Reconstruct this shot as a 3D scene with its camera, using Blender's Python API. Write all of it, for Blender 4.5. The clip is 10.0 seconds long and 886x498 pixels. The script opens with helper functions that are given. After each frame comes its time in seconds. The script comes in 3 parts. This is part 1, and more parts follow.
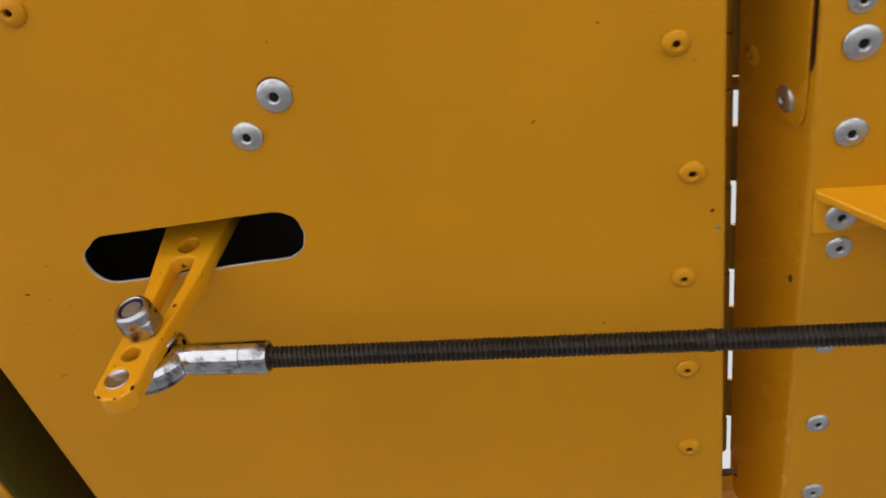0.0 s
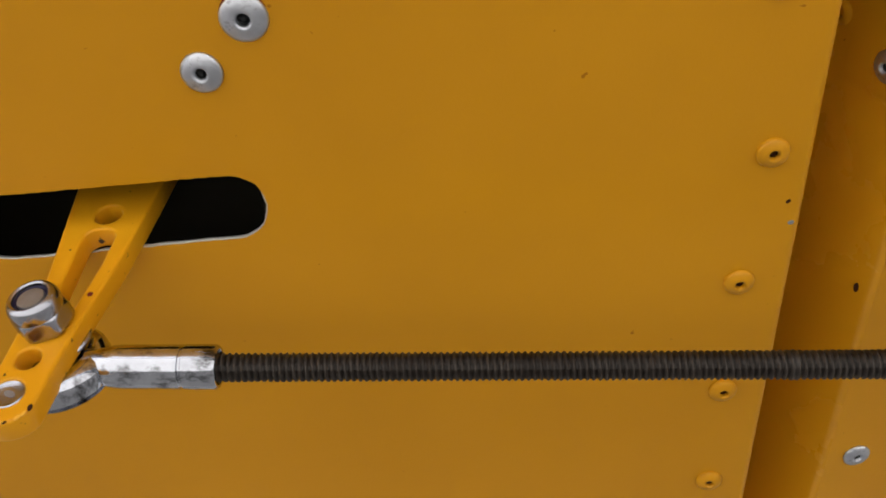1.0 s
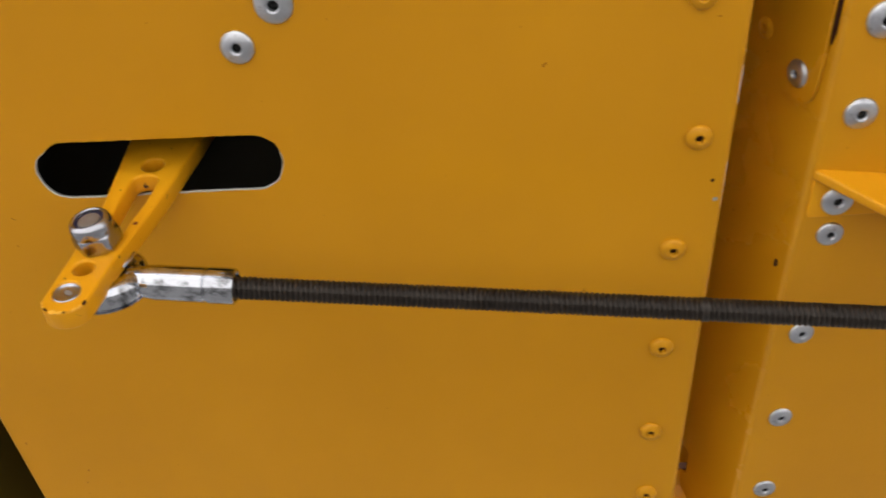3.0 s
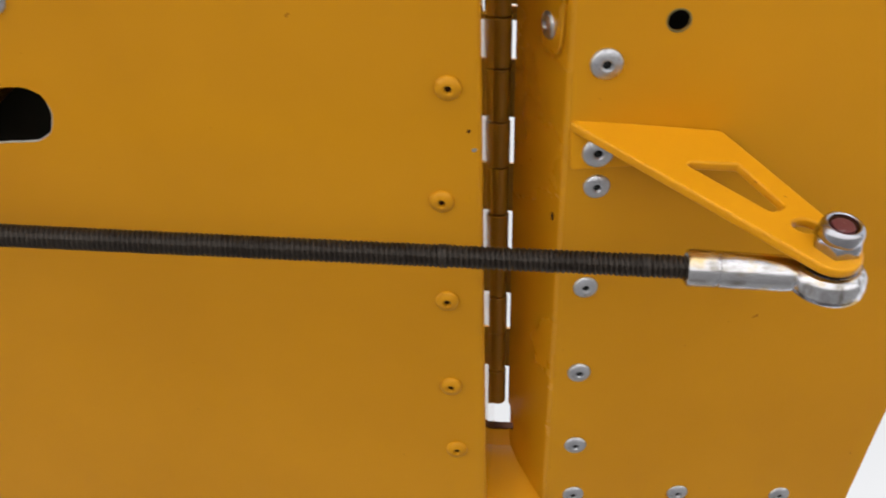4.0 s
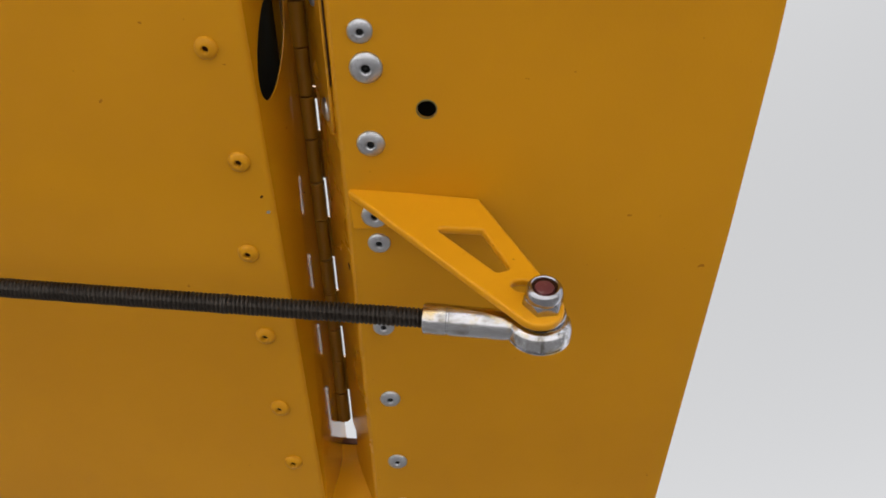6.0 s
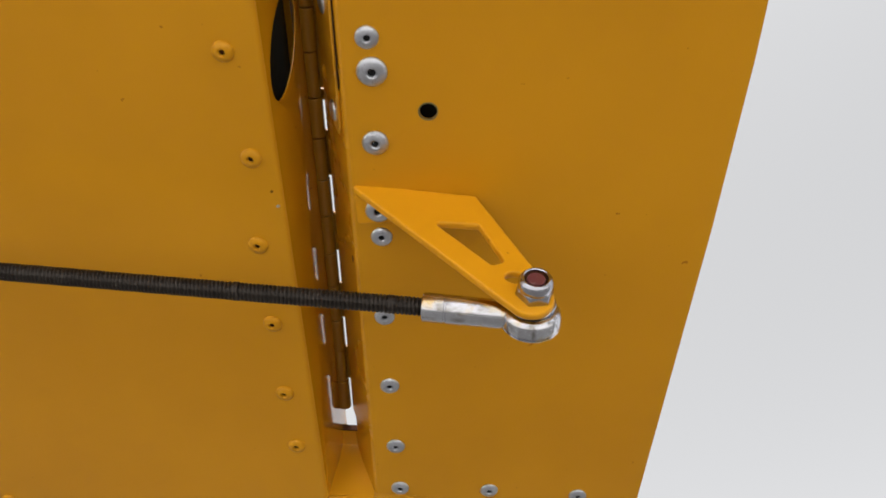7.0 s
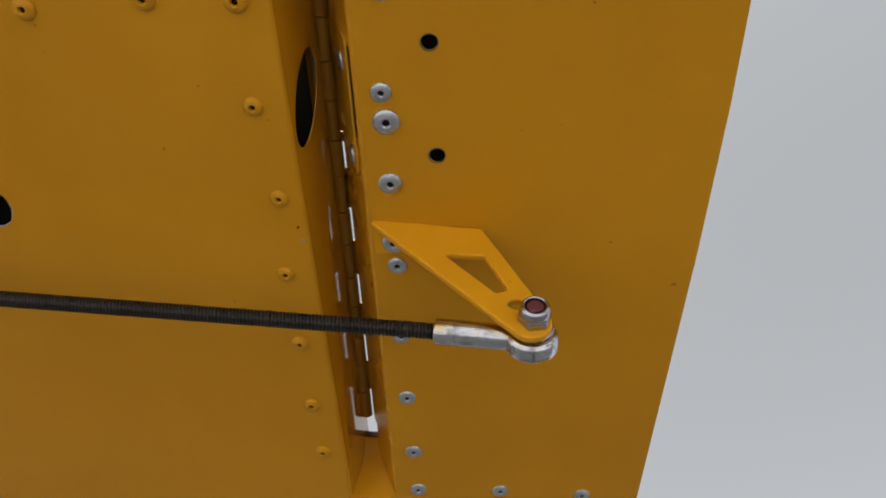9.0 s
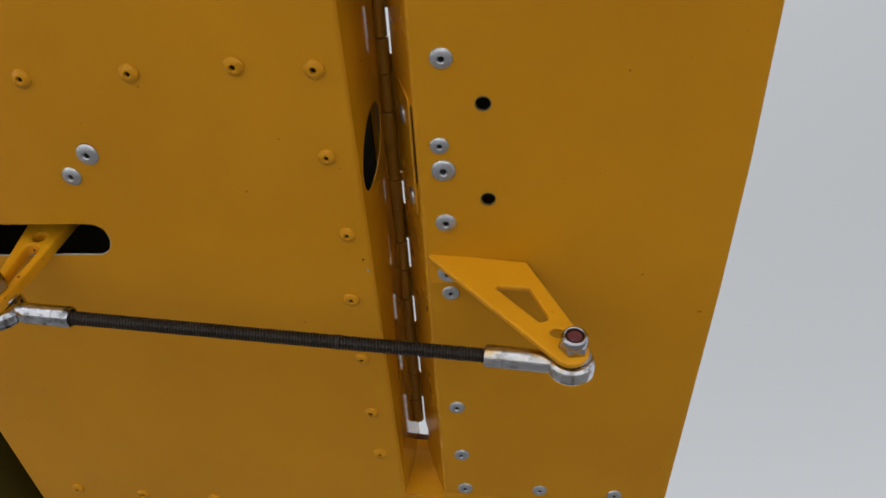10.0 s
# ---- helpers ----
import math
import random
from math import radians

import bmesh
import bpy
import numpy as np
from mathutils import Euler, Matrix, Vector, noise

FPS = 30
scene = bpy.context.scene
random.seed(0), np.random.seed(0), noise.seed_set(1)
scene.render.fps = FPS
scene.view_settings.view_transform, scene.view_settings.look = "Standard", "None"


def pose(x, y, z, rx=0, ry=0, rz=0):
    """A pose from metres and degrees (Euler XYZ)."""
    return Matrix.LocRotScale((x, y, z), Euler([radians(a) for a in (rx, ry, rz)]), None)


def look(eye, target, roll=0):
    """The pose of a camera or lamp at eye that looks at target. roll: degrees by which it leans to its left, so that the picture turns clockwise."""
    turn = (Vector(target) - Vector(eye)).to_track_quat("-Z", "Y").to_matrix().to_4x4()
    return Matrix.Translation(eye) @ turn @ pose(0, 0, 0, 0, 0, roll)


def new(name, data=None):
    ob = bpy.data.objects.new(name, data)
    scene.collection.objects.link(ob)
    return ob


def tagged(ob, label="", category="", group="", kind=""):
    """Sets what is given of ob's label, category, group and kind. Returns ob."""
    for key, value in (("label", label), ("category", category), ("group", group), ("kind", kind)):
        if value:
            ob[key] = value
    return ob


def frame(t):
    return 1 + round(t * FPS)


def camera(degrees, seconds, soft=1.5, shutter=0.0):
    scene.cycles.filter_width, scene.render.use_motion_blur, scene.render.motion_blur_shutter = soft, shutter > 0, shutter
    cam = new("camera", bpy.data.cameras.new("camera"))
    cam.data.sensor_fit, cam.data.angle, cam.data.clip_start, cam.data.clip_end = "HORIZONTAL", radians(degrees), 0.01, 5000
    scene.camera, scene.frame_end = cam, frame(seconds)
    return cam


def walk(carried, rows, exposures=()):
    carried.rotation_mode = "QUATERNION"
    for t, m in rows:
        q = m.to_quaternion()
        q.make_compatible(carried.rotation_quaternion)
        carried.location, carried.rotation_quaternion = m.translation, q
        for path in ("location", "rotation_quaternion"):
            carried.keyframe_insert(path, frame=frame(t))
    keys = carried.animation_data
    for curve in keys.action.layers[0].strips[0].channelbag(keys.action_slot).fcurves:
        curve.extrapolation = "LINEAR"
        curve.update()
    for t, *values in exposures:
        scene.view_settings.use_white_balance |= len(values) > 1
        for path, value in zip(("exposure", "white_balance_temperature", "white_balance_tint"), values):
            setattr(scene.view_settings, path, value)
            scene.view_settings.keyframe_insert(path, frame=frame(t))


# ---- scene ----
cam = camera(50, 10.0, soft=1.7, shutter=0.3)
PATH = [
    (0, (-0.02089, -0.16596, 1.08911), (-0.06231, -0.02412, 1.29076), 7.64),
    (0.2, (-0.04450, -0.15368, 1.09628), (-0.07079, -0.01450, 1.30230), 4.36),
    (0.5, (-0.05489, -0.14842, 1.11270), (-0.07325, -0.00593, 1.31730), 2.41),
    (0.8, (-0.05270, -0.14564, 1.13132), (-0.06765, 0.00160, 1.33281), 1.90),
    (1, (-0.05359, -0.13793, 1.13426), (-0.06747, 0.01184, 1.33395), 1.29),
    (1.2, (-0.06918, -0.14096, 1.12132), (-0.08197, 0.00384, 1.32472), 1.85),
    (1.5, (-0.09362, -0.14398, 1.11892), (-0.09780, -0.00423, 1.32617), 0.96),
    (1.8, (-0.08676, -0.14194, 1.10644), (-0.09471, -0.00431, 1.31500), 3.02),
    (2, (-0.08752, -0.13856, 1.10372), (-0.09433, -0.00089, 1.31228), 2.59),
    (2.2, (-0.08570, -0.14184, 1.10322), (-0.09466, -0.00230, 1.31046), 3.46),
    (3.3, (-0.02022, -0.14631, 1.08564), (-0.04001, -0.00456, 1.29061), 6.40),
    (3.5, (-0.00650, -0.14601, 1.08546), (-0.02597, -0.00439, 1.29056), 6.68),
    (3.8, (0.01258, -0.14519, 1.08393), (-0.01013, -0.00217, 1.28772), 7.56),
    (4, (0.02237, -0.13690, 1.08385), (0.00087, 0.00659, 1.28745), 7.12),
    (4.2, (0.03684, -0.13564, 1.08628), (0.01374, 0.01007, 1.28812), 7.17),
    (4.5, (0.05834, -0.13111, 1.08475), (0.03445, 0.01465, 1.28646), 6.62),
    (4.8, (0.06770, -0.13967, 1.09161), (0.04292, 0.00804, 1.29178), 7.01),
    (5, (0.07622, -0.14206, 1.09232), (0.05059, 0.00411, 1.29350), 7.84),
    (5.5, (0.09393, -0.14978, 1.08920), (0.06535, -0.00569, 1.29150), 9.45),
    (5.7, (0.09597, -0.15697, 1.08102), (0.06610, -0.01325, 1.28339), 10.41),
    (6.8, (0.10933, -0.19324, 1.03057), (0.07493, -0.05308, 1.23470), 12.89),
    (7, (0.10201, -0.17803, 1.04672), (0.07050, -0.03603, 1.25004), 12.15),
    (7.5, (0.10838, -0.17061, 1.05940), (0.07512, -0.02468, 1.25964), 12.29),
    (8, (0.10875, -0.16730, 1.05842), (0.07517, -0.02511, 1.26130), 12.07),
    (8.5, (0.10865, -0.18116, 1.05098), (0.07330, -0.03984, 1.25415), 12.85),
    (9, (0.10942, -0.20782, 1.02760), (0.07289, -0.06409, 1.22887), 12.75),
    (9.2, (0.10707, -0.22003, 1.01463), (0.06610, -0.07459, 1.21381), 14.08),
    (9.5, (0.11120, -0.24512, 1.00239), (0.06714, -0.09785, 1.19954), 14.80),
    (10, (0.10856, -0.24926, 1.00557), (0.06361, -0.10159, 1.20222), 15.24),
]
EXPOSURE = [(0, -0.37, 6500, 10), (0.5, -0.28, 6500, 10), (1, -0.32, 6500, 10), (1.5, -0.27, 6500, 10), (2.2, -0.27, 6500, 10), (3.3, -0.12, 6500, 10), (4.5, -0.16, 6500, 10), (5.5, -0.47, 6500, 10), (7, -0.35, 6500, 10), (8, -0.46, 6480, 10), (8.5, -0.6, 6420, 9.5), (9, -0.88, 6320, 9), (10, -0.82, 6320, 9)]
walk(cam, [(t, look(e, g, r)) for t, e, g, r in PATH], EXPOSURE)
SKY, SUN = 0.44, 3.6

# ---- light ----
world = bpy.data.worlds.new("overcast_sky")
scene.world = world
world.use_nodes = True
wn, wl = world.node_tree.nodes, world.node_tree.links
sky = wn.new("ShaderNodeTexSky")
sky.sky_type = "NISHITA"
sky.sun_disc = False
sky.sun_elevation = radians(45)
sky.sun_rotation = radians(214)
sky.air_density, sky.dust_density, sky.ozone_density = 1.0, 6.0, 1.0
pale = wn.new("ShaderNodeHueSaturation")
pale.inputs["Saturation"].default_value = 0.05
wl.new(sky.outputs["Color"], pale.inputs["Color"])
wl.new(pale.outputs["Color"], wn["Background"].inputs["Color"])
wn["Background"].inputs["Strength"].default_value = SKY
sun = new("sun", bpy.data.lights.new("sun", "SUN"))
sun.data.energy = SUN
sun.data.angle = radians(22)
sun.data.color = (1.0, 0.97, 0.92)
sun.matrix_world = look((-1.6, -2.4, 2.9), (0, 0, 0))


# ---- materials ----
def material(name):
    m = bpy.data.materials.new(name)
    m.use_nodes = True
    n, l = m.node_tree.nodes, m.node_tree.links
    return m, n, l, n["Principled BSDF"]


def node(n, kind, **values):
    made = n.new(kind)
    for key, value in values.items():
        made.inputs[key.replace("_", " ")].default_value = value
    return made


def noise_on(n, l, scale, detail=3.0, rough=0.55, stretch=1.0, shift=0.0):
    where = n.new("ShaderNodeTexCoord")
    tex = node(n, "ShaderNodeTexNoise", Scale=scale, Detail=detail, Roughness=rough)
    spread = n.new("ShaderNodeMapping")
    spread.inputs["Scale"].default_value = (1, 1, 1 / stretch)
    spread.inputs["Location"].default_value = (shift, shift, shift)
    l.new(where.outputs["Object"], spread.inputs["Vector"])
    l.new(spread.outputs["Vector"], tex.inputs["Vector"])
    return tex.outputs["Fac"]


def ramp(n, l, fac, stops):
    r = n.new("ShaderNodeValToRGB")
    while len(r.color_ramp.elements) < len(stops):
        r.color_ramp.elements.new(0.5)
    for e, (at, col) in zip(r.color_ramp.elements, stops):
        e.position, e.color = at, (*col, 1)
    l.new(fac, r.inputs["Fac"])
    return r.outputs["Color"]


def mix(n, l, fac, a, b, mode="MIX"):
    m = n.new("ShaderNodeMix")
    m.data_type, m.blend_type = "RGBA", mode
    for socket, value in ((m.inputs[0], fac), (m.inputs[6], a), (m.inputs[7], b)):
        if isinstance(value, (float, int)):
            socket.default_value = value
        elif isinstance(value, tuple):
            socket.default_value = (*value, 1)
        else:
            l.new(value, socket)
    return m.outputs[2]


def bump(n, l, height, strength, distance):
    b = node(n, "ShaderNodeBump", Strength=strength, Distance=distance)
    l.new(height, b.inputs["Height"])
    return b.outputs["Normal"]


def paint(name, base, rough, chips=0.0, gloss=0.2):
    """Sprayed gloss enamel: faint cloudiness, orange peel, dust and small scuffs."""
    m, n, l, p = material(name)
    r, g, b = base
    cloudy = ramp(n, l, noise_on(n, l, 14.0, 4), [(0.3, (r * 0.94, g * 0.93, b * 0.9)), (0.7, (r * 1.04, g * 1.05, b * 1.1))])
    specks = ramp(n, l, noise_on(n, l, 330.0, 2, 0.4), [(0.765, (1, 1, 1)), (0.8, (0.6, 0.5, 0.4))])
    colour = mix(n, l, 1.0, cloudy, specks, "MULTIPLY")
    if chips:
        bare = ramp(n, l, noise_on(n, l, 420.0, 3), [(chips, (0, 0, 0)), (chips + 0.02, (1, 1, 1))])
        colour = mix(n, l, bare, colour, (0.07, 0.035, 0.015))
    l.new(colour, p.inputs["Base Color"])
    smudge = n.new("ShaderNodeMapRange")
    l.new(noise_on(n, l, 30.0, 5), smudge.inputs["Value"])
    smudge.inputs["To Min"].default_value, smudge.inputs["To Max"].default_value = rough * 0.8, rough * 1.25
    l.new(smudge.outputs["Result"], p.inputs["Roughness"])
    l.new(bump(n, l, noise_on(n, l, 900.0, 2), 0.12, 0.0003), p.inputs["Normal"])
    p.inputs["Specular IOR Level"].default_value = gloss
    return m


def metal(name, base, rough, dirt=0.0, dirt_scale=200.0, dirt_colour=(0.05, 0.04, 0.03), metallic=1.0, stretch=1.0, smear=None):
    m, n, l, p = material(name)
    r, g, b = base
    colour = ramp(n, l, noise_on(n, l, 260.0, 4), [(0.3, (r * 0.85, g * 0.85, b * 0.85)), (0.7, (min(r * 1.08, 1), min(g * 1.08, 1), min(b * 1.08, 1)))])
    if dirt:
        grime = ramp(n, l, noise_on(n, l, dirt_scale, 5, 0.65, stretch), [(1 - dirt, (0, 0, 0)), (1 - dirt + 0.16, (1, 1, 1))])
        colour = mix(n, l, grime, colour, dirt_colour)
    if smear:
        patches = ramp(n, l, noise_on(n, l, 130.0, 3, 0.5, 1.0, 0.011), [(0.5, (0, 0, 0)), (0.62, (0.75, 0.75, 0.75))])
        colour = mix(n, l, patches, colour, smear)
    l.new(colour, p.inputs["Base Color"])
    p.inputs["Metallic"].default_value = metallic
    rr = n.new("ShaderNodeMapRange")
    l.new(noise_on(n, l, 500.0, 4), rr.inputs["Value"])
    rr.inputs["To Min"].default_value, rr.inputs["To Max"].default_value = rough * 0.7, rough * 1.4
    l.new(rr.outputs["Result"], p.inputs["Roughness"])
    l.new(bump(n, l, noise_on(n, l, 700.0, 3), 0.15, 0.0002), p.inputs["Normal"])
    return m


YELLOW = (0.56, 0.246, 0.006)
paint_yellow = paint("yellow_enamel", YELLOW, 0.34)
# hinge recess's darkness put into the colour: yellow enamel at about half strength
paint_recess = paint("recess_dark_enamel", (0.27, 0.115, 0.006), 0.35, 0.0, 0.3)
paint_hinge = paint("yellow_enamel_semigloss", YELLOW, 0.26, 0.0, 0.35)
paint_gloss = paint("yellow_enamel_glossy", YELLOW, 0.08, 0.0, 0.5)
lacquer = paint_gloss.node_tree.nodes["Principled BSDF"]
lacquer.inputs["Coat Weight"].default_value, lacquer.inputs["Coat Roughness"].default_value, lacquer.inputs["Coat IOR"].default_value = 1.0, 0.06, 1.6
# horn and arm: extra front light put into the yellow; arm also chipped
paint_horn_lit = paint("yellow_enamel_lit", (0.70, 0.307, 0.007), 0.34)
paint_worn_lit = paint("yellow_enamel_lit_chipped", (0.70, 0.307, 0.007), 0.3, 0.69)
# near-black colour that holds the shade of the hollow insides
hollow_dark = paint("hollow_shade", (0.02, 0.018, 0.012), 0.7)
aluminium = metal("rivet_aluminium", (0.57, 0.58, 0.62), 0.38, 0.42, 420.0, (0.27, 0.27, 0.29))
bare_edge = metal("bare_aluminium_edge", (0.52, 0.50, 0.46), 0.5, metallic=0.6)
mandrel = metal("dark_mandrel_hole", (0.015, 0.015, 0.016), 0.5, metallic=0.3)
chrome = metal("zinc_plated_steel", (0.54, 0.55, 0.60), 0.12, 0.49, 330.0, (0.08, 0.075, 0.075), stretch=1.7)
nut_plating = metal("dull_plated_steel", (0.42, 0.42, 0.46), 0.22, 0.34, 620.0, (0.16, 0.15, 0.15))
# plating with yellow patches mixed in by noise
chrome_yellow = metal("yellow_mottled_steel", (0.60, 0.60, 0.64), 0.22, 0.5, 420.0, (0.30, 0.28, 0.26), stretch=3.0, smear=(0.60, 0.42, 0.12))
black_oxide = metal("black_oxide_thread", (0.016, 0.011, 0.008), 0.5, 0.40, 90.0, (0.075, 0.038, 0.02), metallic=0.3)
black_oxide.node_tree.nodes["Principled BSDF"].inputs["Specular IOR Level"].default_value = 0.45
# light on the thread's ridges, put into a paler crest colour
lit_crest = metal("lit_thread_crest", (0.045, 0.035, 0.028), 0.45, 0.52, 55.0, (0.018, 0.012, 0.009), metallic=0.5)
nylon_blue = paint("violet_nylon", (0.016, 0.013, 0.042), 0.4)
red_mark = metal("dark_red_lacquer", (0.13, 0.032, 0.038), 0.4, 0.42, 700.0, (0.22, 0.17, 0.18), metallic=0.2)
bolt_end = metal("dull_bolt_end", (0.30, 0.28, 0.27), 0.5, 0.4, 600.0, (0.14, 0.12, 0.11), metallic=0.8)
dark_brown = paint("dark_brown_matt", (0.04, 0.014, 0.006), 0.8, 0.0, 0.08)
primer_tan = paint("worn_bright_enamel", (0.82, 0.42, 0.05), 0.45)
smudge_brown = paint("brown_smudge", (0.26, 0.115, 0.008), 0.5)
# deep shade of the elevator gap, put into the spar's colour
gap_shade = paint("dark_olive_gap_shade", (0.06, 0.045, 0.004), 0.6)
rim_grey = metal("worn_rim", (0.17, 0.14, 0.05), 0.6, metallic=0.2)
rust_red = paint("reddish_sealant", (0.14, 0.012, 0.010), 0.5)


def paving(name, dark, light, grain):
    m, n, l, p = material(name)
    big = ramp(n, l, noise_on(n, l, 0.8, 6), [(0.3, dark), (0.7, light)])
    fine = ramp(n, l, noise_on(n, l, grain, 6), [(0.3, (0.8, 0.8, 0.8)), (0.7, (1, 1, 1))])
    l.new(mix(n, l, 1.0, big, fine, "MULTIPLY"), p.inputs["Base Color"])
    p.inputs["Roughness"].default_value = 0.85
    l.new(bump(n, l, noise_on(n, l, grain * 1.5, 5), 0.3, 0.002), p.inputs["Normal"])
    return m


# ---- mesh helpers ----
def thing(name, label, category, at=(0, 0, 0), group="", kind=""):
    ob = new(name)
    ob.location = at
    ob.empty_display_size = 0.02
    return tagged(ob, label, category, group, kind)


def mesh_of(name, bm, mats):
    me = bpy.data.meshes.new(name)
    bm.normal_update()
    bm.to_mesh(me)
    bm.free()
    for m in mats if isinstance(mats, (list, tuple)) else [mats]:
        me.materials.append(m)
    return me


def child(name, me, parent, label="", m=None):
    ob = new(name, me)
    ob.parent = parent
    up = Matrix.Identity(4)
    at = parent
    while at:
        up = at.matrix_basis @ up
        at = at.parent
    ob.matrix_basis = up.inverted() @ (m or Matrix.Identity(4))
    return tagged(ob, label)


def part(name, bm, mats, parent, label="", m=None):
    return child(name, mesh_of(name, bm, mats), parent, label, m)


def smooth(bm, limit=40):
    for f in bm.faces:
        f.smooth = True
    for e in bm.edges:
        if len(e.link_faces) == 2 and e.calc_face_angle(0) > radians(limit):
            e.smooth = False
    return bm


def plate(loops, thick, bevel=0.0):
    """A flat sheet with an outline and openings, in the xy plane, from z 0 to thick, with rounded edges."""
    cu = bpy.data.curves.new("outline", "CURVE")
    cu.dimensions, cu.fill_mode = "2D", "BOTH"
    cu.extrude, cu.bevel_depth, cu.bevel_resolution = thick / 2 - bevel, bevel, 2 if bevel else 0
    for loop in loops:
        sp = cu.splines.new("POLY")
        sp.points.add(len(loop) - 1)
        for q, (x, y) in zip(sp.points, loop):
            q.co = (x, y, 0, 1)
        sp.use_cyclic_u = True
    cu.offset = -bevel
    ob = bpy.data.objects.new("outline", cu)
    scene.collection.objects.link(ob)
    got = bpy.data.meshes.new_from_object(ob.evaluated_get(bpy.context.evaluated_depsgraph_get()))
    bm = bmesh.new()
    bm.from_mesh(got)
    bpy.data.objects.remove(ob)
    bpy.data.curves.remove(cu)
    bpy.data.meshes.remove(got)
    bmesh.ops.remove_doubles(bm, verts=bm.verts, dist=1e-6)
    bmesh.ops.translate(bm, verts=bm.verts, vec=(0, 0, thick / 2))
    bmesh.ops.recalc_face_normals(bm, faces=bm.faces)
    return bm


def circle(x, y, r, n=28, ry=None, turn=0.0):
    ry = ry or r
    c, s = math.cos(turn), math.sin(turn)
    return [(x + c * r * math.cos(a) - s * ry * math.sin(a), y + s * r * math.cos(a) + c * ry * math.sin(a)) for a in (2 * math.pi * i / n for i in range(n))]


def rounded(points, radii, n=6):
    """A closed outline with its corners rounded."""
    out, count = [], len(points)
    for i, p in enumerate(points):
        r = radii[i] if isinstance(radii, (list, tuple)) else radii
        p, a, b = Vector(p), Vector(points[i - 1]), Vector(points[(i + 1) % count])
        u, v = (a - p).normalized(), (b - p).normalized()
        if r <= 0:
            out.append(tuple(p))
            continue
        half = u.angle(v) / 2
        reach = min(r / math.tan(half), 0.48 * (a - p).length, 0.48 * (b - p).length)
        r = reach * math.tan(half)
        centre = p + (u + v).normalized() * (r / math.sin(half))
        s, e = p + u * reach - centre, p + v * reach - centre
        for k in range(n + 1):
            d = (s * (1 - k / n) + e * (k / n)).normalized() * r
            out.append(tuple(centre + d))
    return out


def lathe(profile, n=24, closed=True):
    """Turned about z from pairs of radius and height."""
    bm = bmesh.new()
    rings = []
    for r, z in profile:
        if r < 1e-7:
            rings.append([bm.verts.new((0, 0, z))])
        else:
            rings.append([bm.verts.new((r * math.cos(2 * math.pi * i / n), r * math.sin(2 * math.pi * i / n), z)) for i in range(n)])
    for a, b in zip(rings, rings[1:]):
        for i in range(n):
            j = (i + 1) % n
            q = [a[i % len(a)], a[j % len(a)], b[j % len(b)], b[i % len(b)]]
            q = list(dict.fromkeys(q))
            if len(q) > 2:
                bm.faces.new(q)
    bmesh.ops.recalc_face_normals(bm, faces=bm.faces)
    return smooth(bm)


def axis_pose(at, along, up=(0, 0, 1)):
    """A pose whose z axis runs along the given direction."""
    z = Vector(along).normalized()
    x = Vector(up).cross(z)
    x = x.normalized() if x.length > 1e-6 else Vector((1, 0, 0))
    y = z.cross(x)
    m = Matrix((x, y, z)).transposed().to_4x4()
    m.translation = at
    return m


def strip(rows, thick=None):
    """A sheet through rows of points of equal count."""
    bm = bmesh.new()
    vs = [[bm.verts.new(p) for p in row] for row in rows]
    for a, b in zip(vs, vs[1:]):
        for i in range(len(a) - 1):
            bm.faces.new((a[i], a[i + 1], b[i + 1], b[i]))
    bmesh.ops.recalc_face_normals(bm, faces=bm.faces)
    if thick:
        bmesh.ops.solidify(bm, geom=bm.faces[:], thickness=thick)
    return smooth(bm)


def box(x0, x1, y0, y1, z0, z1, bevel=0.0):
    bm = bmesh.new()
    bmesh.ops.create_cube(bm, size=1, matrix=Matrix.LocRotScale(((x0 + x1) / 2, (y0 + y1) / 2, (z0 + z1) / 2), None, (x1 - x0, y1 - y0, z1 - z0)))
    if bevel:
        bmesh.ops.bevel(bm, geom=bm.edges[:], offset=bevel, segments=2, affect="EDGES", profile=0.5)
    return bm


# ---- plan of the tail ----
Z = 1.300            # underside of the elevator
SLOPE = 0.12         # rise of the underside aft of the hinge line
NEAR, FAR = -0.32, 0.30
def edge_x(y): return 0.0110 - 0.014 * y            # aft edge of the elevator's underside
def tab_x(y): return 0.0316 - 0.0277 * y            # front edge of the tab's underside
def slit_x(y): return 0.0189 - 0.0235 * y           # middle of the hinge's openings
def hinge_z(y): return 1.3335 - 0.03 * y
def tab_z(x): return 1.3047 + SLOPE * (x - 0.040)
def nose_x(y): return -0.2120 + 0.11 * (y - 0.015)  # front edge of the elevator's underside
def end_y(x): return 0.1249 + 0.125 * (x - 0.030)   # outboard end of the tab
def trail_x(y): return float(np.interp(y, (-0.45, -0.12, -0.06, 0.0, 0.139, 0.3), (0.190, 0.1605, 0.1563, 0.1505, 0.1345, 0.113)))


# unseen ground in two tones: dark one stands in for the tail's shade
ground = new("ground", mesh_of("ground", plate([[(-900, -900), (900, -900), (900, 900), (-900, 900)]], 0.2), paving("shade_ground", (0.085, 0.084, 0.082), (0.115, 0.113, 0.109), 140.0)))
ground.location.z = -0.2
tagged(ground, "unseen dark ground added in place of shade under the tail", "ground", kind="structure")
# pale half, added to bounce light onto the parts facing it
BOUNCE_EDGE = 0.55
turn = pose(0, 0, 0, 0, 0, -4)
corners = [turn @ Vector((x, y, 0)) for x, y in ((-300, -300), (300, -300), (300, -BOUNCE_EDGE), (-300, -BOUNCE_EDGE))]
